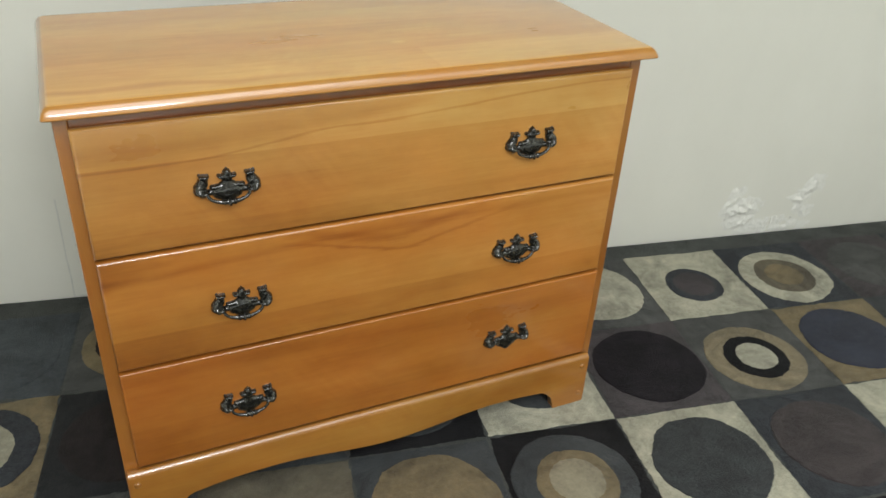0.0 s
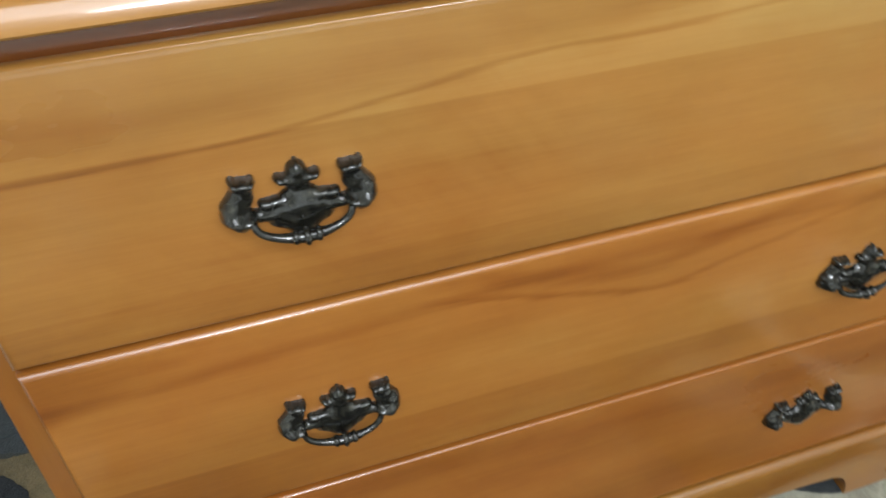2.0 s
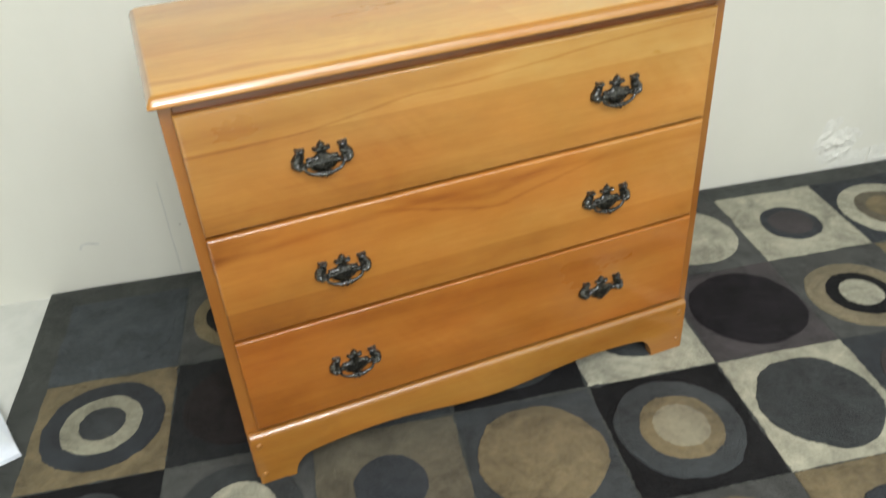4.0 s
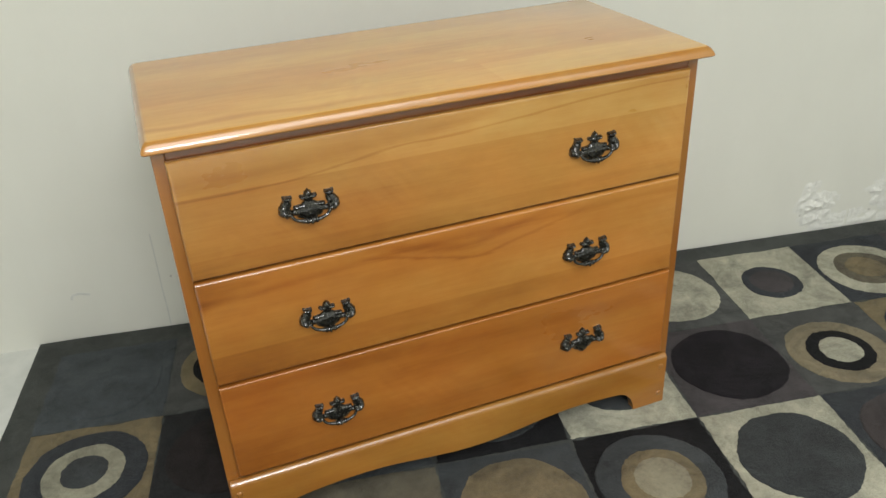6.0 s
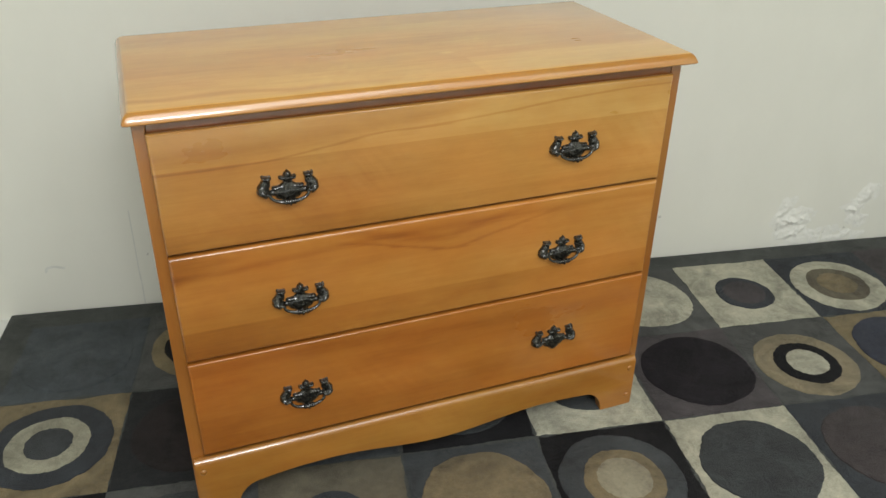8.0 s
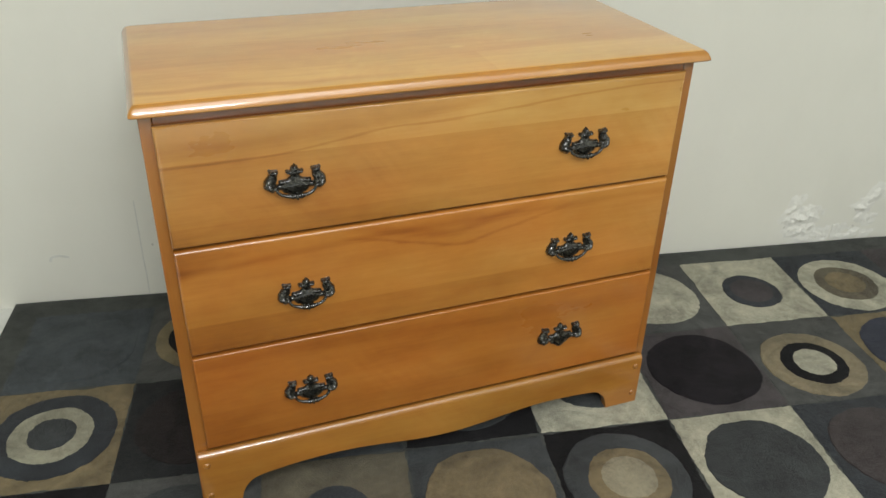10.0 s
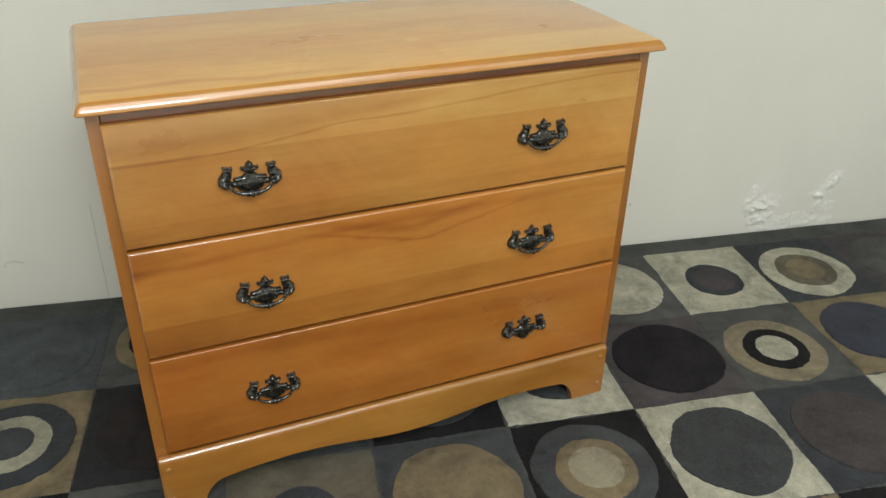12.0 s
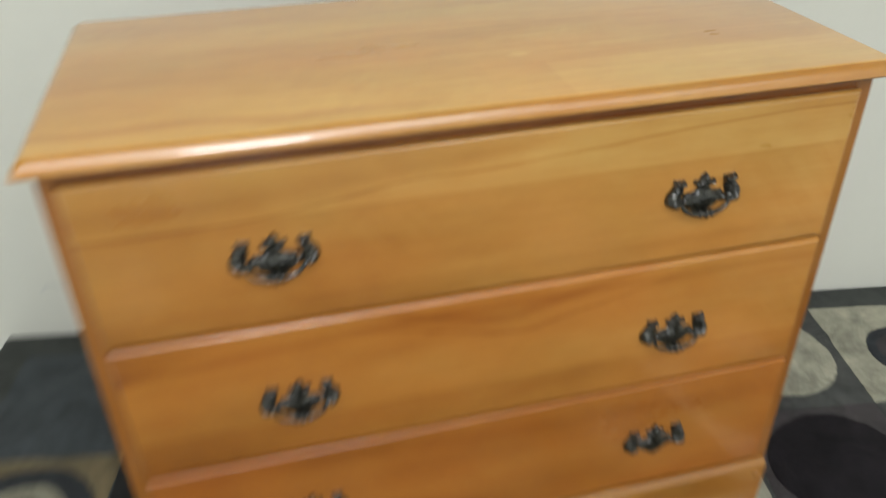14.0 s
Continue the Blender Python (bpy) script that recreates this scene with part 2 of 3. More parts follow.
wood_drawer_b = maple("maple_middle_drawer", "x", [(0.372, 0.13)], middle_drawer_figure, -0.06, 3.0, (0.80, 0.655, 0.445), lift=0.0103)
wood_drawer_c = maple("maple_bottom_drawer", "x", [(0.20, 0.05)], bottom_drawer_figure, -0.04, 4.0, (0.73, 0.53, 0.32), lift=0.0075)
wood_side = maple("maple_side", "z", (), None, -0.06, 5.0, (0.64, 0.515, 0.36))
# darker rail colour paints in the shade under the top and between drawers
wood_rail_shaded = maple("maple_rail_shaded", "x", (), None, -0.18, 6.0, (0.56, 0.42, 0.32))
wood_base = maple("maple_base", "x", (), None, -0.02, 7.0, (0.665, 0.585, 0.385))


def metal_material():
    n = Nodes("antique_brass")
    a = n.noise(160, (1, 1, 1), 4, 0.6)
    b = n.noise(110, (1, 1, 1), 2, 0.5)
    c = n.ramp(n.math("ADD", n.math("MULTIPLY", a, 0.5), n.math("MULTIPLY", b, 0.5)), [(0.36, (0.005, 0.005, 0.004)), (0.58, (0.013, 0.013, 0.0095)), (0.74, (0.060, 0.053, 0.035))])
    n.bump(n.math("ADD", n.math("MULTIPLY", a, 0.4), b), 0.12, 0.001)
    return n.set(Base_Color=c, Metallic=0.2, Specular_IOR_Level=0.3, Roughness=n.spread(b, 0.3, 0.7, 0.20, 0.34), Coat_Weight=1.0, Coat_IOR=1.6, Coat_Roughness=0.085)


def wall_material():
    n = Nodes("wall_paint")
    big = n.noise(1.4, (1, 1, 1), 3, 0.5)
    mid = n.noise(9, (1, 1, 0.6), 4, 0.6)
    grit = n.noise(240, (1, 1, 1), 3, 0.6)
    c = n.ramp(n.math("ADD", n.math("MULTIPLY", big, 0.6), n.math("MULTIPLY", mid, 0.4)), [(0.25, (0.692, 0.694, 0.618)), (0.75, (0.758, 0.759, 0.684))])
    n.bump(n.math("ADD", n.math("MULTIPLY", mid, 0.8), n.math("MULTIPLY", grit, 0.12)), 0.22, 0.004)
    return n.set(Base_Color=c, Roughness=0.55)


def plaster_material(name, lo, hi):
    n = Nodes(name)
    a = n.noise(55, (1, 1, 1), 5, 0.65)
    n.bump(a, 0.5, 0.003)
    return n.set(Base_Color=n.ramp(a, [(0.3, lo), (0.7, hi)]), Roughness=0.9)


def plain_material(name, lo, hi, scale, rough, bump=0.1):
    n = Nodes(name)
    a = n.noise(scale, (1, 1, 1), 4, 0.6)
    n.bump(a, bump, 0.002)
    return n.set(Base_Color=n.ramp(a, [(0.3, lo), (0.7, hi)]), Roughness=rough)


def pile_material(name, colour, sheen=0.10):
    """Cut wool pile: tufts, brushed lighter and darker patches, a little dust."""
    n = Nodes(name)
    tuft = n.noise(330, (1, 1, 1), 3, 0.75)
    clump = n.noise(70, (1, 1, 1), 5, 0.72)
    brushed = n.noise(11, (1, 1, 1), 5, 0.62, 0.8)
    t = n.math("ADD", n.math("ADD", n.math("MULTIPLY", tuft, 0.34), n.math("MULTIPLY", clump, 0.36)), n.math("MULTIPLY", brushed, 0.78))
    lo, hi = tuple(v * 0.50 for v in colour), tuple(min(1, v * 1.50 + 0.001) for v in colour)
    c = n.ramp(t, [(0.54, lo), (0.94, hi)])
    dust = n.spread(n.noise(26, (1, 1, 1), 6, 0.8), 0.62, 0.82, 0.0, 0.10)
    c = n.mix(dust, c, (0.14, 0.13, 0.12))
    n.bump(n.math("ADD", tuft, n.math("MULTIPLY", clump, 0.9)), 0.9, 0.006)
    return n.set(Base_Color=c, Roughness=0.95, Sheen_Weight=sheen, Sheen_Roughness=0.5, Specular_IOR_Level=0.06)


brass = metal_material()
wall_paint = wall_material()
bare_plaster = plaster_material("flaking_plaster", (0.70, 0.705, 0.645), (0.78, 0.785, 0.73))
ceiling_paint = plain_material("ceiling_paint", (0.72, 0.72, 0.69), (0.80, 0.80, 0.77), 30, 0.8)
floor_vinyl = plain_material("pale_floor", (0.60, 0.62, 0.58), (0.72, 0.73, 0.69), 14, 0.45)
dark_dirt = plain_material("pencil_scuff", (0.46, 0.455, 0.41), (0.64, 0.635, 0.58), 60, 0.9)
crack_grey = plain_material("hairline_crack", (0.58, 0.59, 0.54), (0.68, 0.69, 0.64), 50, 0.9)
cloth_white = plain_material("white_cloth", (0.70, 0.76, 0.84), (0.82, 0.87, 0.93), 40, 0.8, 0.3)

PILE = {
    "charcoal": pile_material("pile_charcoal", (0.0295, 0.034, 0.0345)),
    "border": pile_material("pile_border", (0.056, 0.062, 0.055)),
    "slate": pile_material("pile_slate", (0.039, 0.045, 0.047)),
    "dusk": pile_material("pile_dusk", (0.0550, 0.0660, 0.0715)),
    "green_grey": pile_material("pile_green_grey", (0.064, 0.067, 0.062)),
    "navy": pile_material("pile_navy", (0.026, 0.031, 0.036)),
    "black": pile_material("pile_black", (0.0112, 0.0110, 0.0118), 0.03),
    "plum": pile_material("pile_plum", (0.052, 0.045, 0.046)),
    "brown": pile_material("pile_brown", (0.044, 0.036, 0.035)),
    "tan": pile_material("pile_tan", (0.180, 0.143, 0.076)),
    "sand": pile_material("pile_sand", (0.25, 0.228, 0.156)),
    "fawn": pile_material("pile_fawn", (0.215, 0.180, 0.110)),
    "pale": pile_material("pile_pale", (0.33, 0.32, 0.235)),
    "cream": pile_material("pile_cream", (0.3948, 0.3854, 0.2933)),
    "umber": pile_material("pile_umber", (0.0140, 0.0120, 0.0142), 0.03),
    "blue": pile_material("pile_blue", (0.026, 0.031, 0.048)),
    "taupe": pile_material("pile_taupe", (0.112, 0.098, 0.064)),
    "bark": pile_material("pile_bark", (0.0180, 0.0144, 0.0137), 0.05),
    "coal": pile_material("pile_coal", (0.0151, 0.0166, 0.0169), 0.06),
}

# ---- the room ----
ROOM_L, ROOM_R, ROOM_D, ROOM_H = -1.5, 3.6, -6.2, 2.36


def slab(name, s0, s1, d0, d1, z0, z1, mat, label):
    bm = bmesh.new()
    box(bm, s0, s1, d0, d1, z0, z1)
    bmesh.ops.recalc_face_normals(bm, faces=bm.faces)
    ob = part(name, bm, mat)
    ob.matrix_world = ROOM
    return tagged(ob, label, name.split("_")[0], kind="structure")


slab("floor", ROOM_L, ROOM_R, ROOM_D, 0.0, FLOOR_Z - 0.1, FLOOR_Z, floor_vinyl, "pale grey-white smooth floor under the rug")
wall_back = slab("wall_back", ROOM_L - 0.12, ROOM_R + 0.12, 0.0, 0.12, FLOOR_Z - 0.1, ROOM_H, wall_paint, "off-white painted plaster wall with flaking damp patches")
slab("wall_left", ROOM_L - 0.12, ROOM_L, ROOM_D, 0.0, FLOOR_Z - 0.1, ROOM_H, wall_paint, "plain off-white painted wall")
slab("wall_right", ROOM_R, ROOM_R + 0.12, ROOM_D, 0.0, FLOOR_Z - 0.1, ROOM_H, wall_paint, "plain off-white painted wall")
slab("wall_front", ROOM_L - 0.12, ROOM_R + 0.12, ROOM_D - 0.12, ROOM_D, FLOOR_Z - 0.1, ROOM_H, wall_paint, "plain off-white painted wall")
slab("ceiling", ROOM_L - 0.12, ROOM_R + 0.12, ROOM_D - 0.12, 0.12, ROOM_H, ROOM_H + 0.1, ceiling_paint, "plain white ceiling")

# ---- the rug: eleven by eight squares of cut pile, each with its circles ----
RUG_O, RUG_U, RUG_V = Vector((0.6201, -0.0334, 0)), Vector((0.2653, -0.0461, 0)), Vector((0.0536, 0.2777, 0))
RUG_Z = 0.009


def lattice(i, j):
    return RUG_O + RUG_U * i + RUG_V * j


# column, row: ground, then circles from the outside in (colour, radius)
SQUARES = {
    (-4, 1): ("dusk", [("dusk", 0.118)]),
    (-3, 1): ("green_grey", [("tan", 0.116), ("black", 0.086)]),
    (-2, 1): ("tan", [("navy", 0.11), ("sand", 0.06)]),
    (-1, 1): ("charcoal", [("plum", 0.11)]),
    (0, 1): ("cream", [("slate", 0.07)]),
    (1, 1): ("green_grey", [("cream", 0.118), ("cream", 0.085)]),
    (2, 1): ("cream", [("navy", 0.073), ("plum", 0.054)]),
    (3, 1): ("navy", [("cream", 0.119), ("taupe", 0.079), ("tan", 0.050)]),
    (4, 1): ("plum", [("green_grey", 0.112)]),
    (-4, 0): ("tan", [("navy", 0.118), ("pale", 0.079), ("slate", 0.046)]),
    (-3, 0): ("coal", [("bark", 0.112)]),
    (-2, 0): ("slate", [("sand", 0.11)]),
    (-1, 0): ("black", [("charcoal", 0.11)]),
    (0, 0): ("cream", [("charcoal", 0.085)]),
    (1, 0): ("plum", [("umber", 0.121)]),
    (2, 0): ("green_grey", [("fawn", 0.112), ("black", 0.074), ("cream", 0.047)]),
    (3, 0): ("tan", [("blue", 0.114)]),
    (4, 0): ("slate", [("sand", 0.1), ("brown", 0.05)]),
    (-4, -1): ("black", [("slate", 0.112)]),
    (-3, -1): ("green_grey", [("charcoal", 0.113), ("cream", 0.066)]),
    (-2, -1): ("taupe", [("navy", 0.066)]),
    (-1, -1): ("slate", [("tan", 0.118)]),
    (0, -1): ("black", [("slate", 0.119), ("tan", 0.078), ("sand", 0.053)]),
    (1, -1): ("cream", [("charcoal", 0.115)]),
    (2, -1): ("navy", [("brown", 0.116)]),
    (3, -1): ("cream", [("navy", 0.09)]),
    (4, -1): ("plum", [("black", 0.11)]),
    (-1, -2): ("charcoal", [("plum", 0.11)]),
    (0, -2): ("green_grey", [("tan", 0.116)]),
    (1, -2): ("tan", [("navy", 0.08)]),
    (2, -2): ("black", [("slate", 0.11), ("sand", 0.07)]),
}
SPARE = list(SQUARES.values())
# how far the circles of some squares lie off their middle
OFF_CENTRE = {(3, 1): (-0.012, -0.014), (2, 0): (-0.014, -0.020), (2, 1): (-0.006, -0.010), (1, 0): (0.007, 0.0), (0, -1): (-0.006, 0.002), (3, 0): (-0.010, 0.005)}


def rug():
    back = [ROOM @ Vector((s, -0.006, 0)) for s in (-0.002, 3.06)]
    front = [lattice(7.16, -6.16), lattice(-4.16, -6.16)]
    corners = [back[0], back[1], front[0], front[1]]
    edge = []
    for a, b in zip(corners, corners[1:] + corners[:1]):
        steps = max(2, int((b - a).length / 0.03))
        across = Vector((0, 0, 1)).cross((b - a).normalized())
        for k in range(steps):
            p = a.lerp(b, k / steps)
            edge.append(p + across * (0.003 * noise.noise(p * 6)))
    mid = sum(corners, Vector()) / 4

    def ring(grow, z):
        return [Vector((p.x, p.y, 0)) + (mid - p).normalized() * -grow + Vector((0, 0, z)) for p in edge]

    bm = bmesh.new()
    lofted(bm, [ring(-0.004, FLOOR_Z), ring(0.0, RUG_Z - 0.010), ring(-0.002, RUG_Z - 0.004), ring(-0.007, RUG_Z - 0.0016), ring(-0.014, RUG_Z - 0.001)])
    body = part("rug", bm, PILE["border"], smooth=True)
    tagged(body, "dark geometric wool rug with squares and circles on the floor", "rug")
    rnd = random.Random(4)
    for j in range(1, -7, -1):
        for i in range(-4, 7):
            ground, circles = SQUARES.get((i, j)) or SPARE[rnd.randrange(len(SPARE))]
            square = patch_square(i, j, ground, body)
            wander = Vector((rnd.uniform(-0.004, 0.004), rnd.uniform(-0.004, 0.004), 0))
            c = lattice(i + 0.5, j + 0.5) + (Vector((*OFF_CENTRE[i, j], 0)) if (i, j) in OFF_CENTRE else wander)
            for k, (colour, r) in enumerate(circles):
                patch_circle(c, r, colour, k, square, rnd.random() * 40)
                c = c + Vector((rnd.uniform(-0.002, 0.002), rnd.uniform(-0.002, 0.002), 0))
    return body


def pillow(bm, outline, z, inset, drop):
    """A patch of pile whose rim rolls down to its seam."""
    c = sum(outline, Vector()) / len(outline)

    def ring(k, dz):
        return [p + (c - p).normalized() * k + Vector((0, 0, z + dz)) for p in outline]

    return lofted(bm, [ring(0, -drop), ring(inset * 0.25, -drop * 0.35), ring(inset, 0)], close_first=False)


def patch_square(i, j, colour, parent):
    gap = 0.003
    a, b, c, d = (lattice(i, j), lattice(i + 1, j), lattice(i + 1, j + 1), lattice(i, j + 1))
    outline = []
    for p, q in ((a, b), (b, c), (c, d), (d, a)):
        side = Vector((0, 0, 1)).cross((q - p).normalized())
        for k in range(64):
            w = p.lerp(q, k / 64)
            outline.append(w + side * (gap * 0.25 + 0.0042 * noise.noise(w * 16) + 0.0022 * noise.noise(w * 75) + 0.0022 * noise.noise(w * 190)))
    bm = bmesh.new()
    pillow(bm, outline, RUG_Z + 0.001, 0.006, 0.0035)
    return part("square", bm, PILE[colour], parent, smooth=True)


def patch_circle(c, r, colour, level, parent, seed):
    n = 176
    outline = []
    for k in range(n):
        a = k * math.tau / n
        w = Vector((math.cos(a), math.sin(a), 0))
        grow = 1 + 0.050 * noise.noise(w * 1.3 + Vector((seed, 0, 0))) + 0.022 * noise.noise(w * 4.2 + Vector((0, seed, 0))) + 0.012 * noise.noise(w * 13 + Vector((0, 0, seed))) + 0.010 * noise.noise(w * 26 + Vector((seed, seed, 0))) + 0.0020 / r * noise.noise(w * (r * 210) + Vector((0, seed, seed)))
        outline.append(c + w * (r * grow))
    bm = bmesh.new()
    pillow(bm, outline, RUG_Z + 0.0042 + 0.0018 * level, 0.006, 0.0040)
    return part("circle", bm, PILE[colour], parent, smooth=True)


rug()

# ---- the chest of drawers ----
CASE_X0, CASE_X1, CASE_Y0, CASE_Y1 = -0.0215, 0.859, 0.010, 0.382
TOP_Z0 = 0.7305
FOOT_Z = RUG_Z + 0.001
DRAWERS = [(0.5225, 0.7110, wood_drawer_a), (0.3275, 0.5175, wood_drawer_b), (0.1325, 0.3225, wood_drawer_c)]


def rounded_rect(x0, x1, y0, y1, cut, grow, z):
    """A rectangle with small clipped corners, grown outwards."""
    x0, x1, y0, y1 = x0 - grow, x1 + grow, y0 - grow, y1 + grow
    c = cut
    e = c + 0.003
    pts = [(x0 + c, y0), (x0 + e, y0), (x1 - e, y0), (x1 - c, y0), (x1 - c * 0.3, y0 + c * 0.3), (x1, y0 + c), (x1, y0 + e), (x1, y1 - e), (x1, y1 - c),
           (x1 - c, y1), (x1 - e, y1), (x0 + e, y1), (x0 + c, y1), (x0, y1 - c), (x0, y1 - e), (x0, y0 + e), (x0, y0 + c), (x0 + c * 0.3, y0 + c * 0.3)]
    return [Vector((x, y, z)) for x, y in pts]


def chest_top(parent):
    x0, x1, y0, y1 = CASE_X0 - 0.0045, CASE_X1 + 0.0110, -0.020, 0.401
    bm = bmesh.new()
    prof = [(-0.0080, 0.0), (-0.0030, 0.0005), (-0.0008, 0.0016), (0.0, 0.0030), (-0.0004, 0.0044), (-0.0016, 0.0074), (-0.0031, 0.0104), (-0.0049, 0.0132), (-0.0071, 0.0156), (-0.0094, 0.0171), (-0.0116, 0.0180)]
    rings = [rounded_rect(x0, x1, y0, y1, 0.004, g, TOP_Z0 + h) for g, h in prof]
    lofted(bm, rings)
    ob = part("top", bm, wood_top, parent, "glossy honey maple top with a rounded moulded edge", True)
    # upward faces stay pale, the rim gets the darkened copy
    ob.data.materials.append(wood_edge_shaded)
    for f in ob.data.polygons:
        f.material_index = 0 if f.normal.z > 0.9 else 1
    return ob


def chest_case(parent):
    bm = bmesh.new()
    box(bm, CASE_X0, 0.0024, CASE_Y0, CASE_Y1, FOOT_Z + 0.004, TOP_Z0)
    for v in bm.verts:
        if v.co.x < CASE_X0 + 0.001:
            v.co.x += 0.0062 if v.co.z > 0.5 else 0.0008
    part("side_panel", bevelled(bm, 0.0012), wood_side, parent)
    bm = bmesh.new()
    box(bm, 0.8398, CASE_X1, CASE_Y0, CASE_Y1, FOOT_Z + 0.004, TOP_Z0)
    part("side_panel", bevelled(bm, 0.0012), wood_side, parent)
    bm = bmesh.new()
    box(bm, 0.0026, 0.8398, CASE_Y1 - 0.008, CASE_Y1, 0.06, TOP_Z0)
    part("back_panel", bm, wood_side, parent)
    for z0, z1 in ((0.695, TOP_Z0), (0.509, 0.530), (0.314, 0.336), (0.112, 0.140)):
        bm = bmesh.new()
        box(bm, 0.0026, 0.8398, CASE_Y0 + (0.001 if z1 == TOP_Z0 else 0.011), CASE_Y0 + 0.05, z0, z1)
        part("rail", bevelled(bm, 0.001, 1), wood_rail_shaded, parent)


def drawer(parent, z0, z1, mat, lip, fall):
    """A lipped front: flat face with a rim rounded as far as lip says, its edge falling back towards the case."""
    x0, x1 = 0.0005, 0.8395

    def ring(k, y):
        s, k = k * 0.6, k * lip
        return [Vector(p) for p in ((x0 + s, y, z0 + k), (x1 - s, y, z0 + k), (x1 - s, y, z1 - k), (x0 + s, y, z1 - k))]

    bm = bmesh.new()
    rings = [ring(fall / lip, 0.024), ring(0.0, 0.0064 * lip + 0.0034)]
    for k, y in ((0.0, 0.0064), (0.0004, 0.0046), (0.0014, 0.0029), (0.0026, 0.0016), (0.0039, 0.0007), (0.0050, 0.0002), (0.0058, 0.0), (0.0095, 0.0)):
        rings.append(ring(k, y * lip))
    lofted(bm, rings)
    return part("drawer", bm, mat, parent, "lipped maple drawer front", True)


# forms of a cast back plate in millimetres: x, z, radius at both ends of a limb, and how far it stands out
CAST_FORMS = [
    (-15, -6, 8.6, 15, -6, 8.6, 4.2), (-10, -10, 11.0, 10, -10, 11.0, 4.8), (0, -8, 16.0, 0, -12, 14.5, 6.6), (0, -15, 12.5, 0, -20, 8.4, 4.6), (0, -21, 6.4, 0, -27.0, 1.6, 2.8),
    (0, -2, 8.2, 0, 11.0, 7.0, 5.0), (-5, 13.0, 4.2, 5, 13.0, 4.2, 4.4), (0, 14.8, 7.6, 0, 18.4, 6.0, 6.6), (0, 19.6, 4.8, 0, 24.4, 1.6, 5.8),
]
SIDE_FORMS = [
    (6, 13.2, 3.4, 9.2, 13.8, 3.4, 5.0), (9.8, 14.0, 3.3, 10.6, 14.6, 3.0, 6.6), (10, 0.4, 2.7, 15.0, 0.2, 2.6, 4.6), (17, -1.0, 3.2, 21.0, -1.0, 3.2, 4.6), (17, -8.6, 4.6, 31, -8.6, 4.8, 4.4),
    (31.4, 13.0, 6.6, 32.6, 5.0, 7.2, 6.2), (26.6, 15.8, 3.2, 34.6, 16.4, 3.2, 7.4), (26.0, 16.2, 3.0, 25.8, 17.0, 2.5, 8.0), (35.2, 17.0, 3.0, 36.2, 18.4, 2.4, 8.4),
    (35.6, 8.0, 4.6, 39.4, 0.5, 6.2, 6.6), (33.0, 2.0, 6.0, 34.5, -4.0, 6.4, 5.8), (39.4, 0.5, 6.2, 39.0, -5.0, 7.2, 8.2), (39.0, -5.0, 7.2, 34.6, -9.6, 6.4, 8.6), (34.6, -9.6, 6.0, 29.6, -7.6, 4.8, 8.0), (37.6, -5.6, 5.0, 36.6, -7.0, 5.0, 11.5), (30.6, -7.4, 3.4, 29.4, -7.0, 3.2, 10.0),
]


def cast_field(px, pz):
    """Over a grid in millimetres: the distance outside the plate's outline, and how far its face stands out."""
    gap, total = np.full(px.shape, 1e3), np.zeros(px.shape)
    forms = CAST_FORMS + SIDE_FORMS + [(-a, b, r, -c, d, q, h) for a, b, r, c, d, q, h in SIDE_FORMS]
    for x0, z0, r0, x1, z1, r1, high in forms:
        dx, dz = x1 - x0, z1 - z0
        t = np.clip(((px - x0) * dx + (pz - z0) * dz) / (dx * dx + dz * dz), 0, 1)
        r = r0 + (r1 - r0) * t
        d = np.hypot(px - x0 - dx * t, pz - z0 - dz * t)
        gap = np.minimum(gap, d - r)
        total += (high * np.sqrt(np.clip(1 - (d / r) ** 2, 0, 1))) ** 4
    return gap, total ** 0.25


def plate_mesh():
    """One casting: a skin over its forms, its rim turned back to the drawer front."""
    step = 0.75
    xs, zs = np.meshgrid(np.arange(-48, 48.1, step), np.arange(-30, 29.1, step), indexing="ij")
    gap, _ = cast_field(xs, zs)
    inside = gap < 0
    keep = inside[:-1, :-1] | inside[1:, :-1] | inside[:-1, 1:] | inside[1:, 1:]
    for _ in range(3):
        gap, _ = cast_field(xs, zs)
        gx = (cast_field(xs + 0.05, zs)[0] - gap) / 0.05
        gz = (cast_field(xs, zs + 0.05)[0] - gap) / 0.05
        out = np.clip(gap, 0, 2) * (~inside)
        xs, zs = xs - out * gx, zs - out * gz
    _, rise = cast_field(xs, zs)
    bm = bmesh.new()
    made = {}

    def vert(i, j):
        if (i, j) not in made:
            made[i, j] = bm.verts.new((xs[i, j] * 0.001, -0.0012 - rise[i, j] * 0.001, zs[i, j] * 0.001))
        return made[i, j]

    for i, j in zip(*np.nonzero(keep)):
        bm.faces.new((vert(i, j), vert(i + 1, j), vert(i + 1, j + 1), vert(i, j + 1)))
    bmesh.ops.remove_doubles(bm, verts=bm.verts, dist=0.00012)
    for _ in range(5):
        bmesh.ops.smooth_vert(bm, verts=[v for v in bm.verts if not v.is_boundary], factor=0.5, use_axis_x=False, use_axis_y=True, use_axis_z=False)
    rim = [e for e in bm.edges if e.is_boundary]
    grown = bmesh.ops.extrude_edge_only(bm, edges=rim)["geom"]
    for v in grown:
        if isinstance(v, bmesh.types.BMVert):
            v.co.y = 0.0012
    bmesh.ops.recalc_face_normals(bm, faces=bm.faces)
    me = mesh_of("backplate", bm, brass, True)
    me.set_sharp_from_angle(angle=radians(70))
    return me


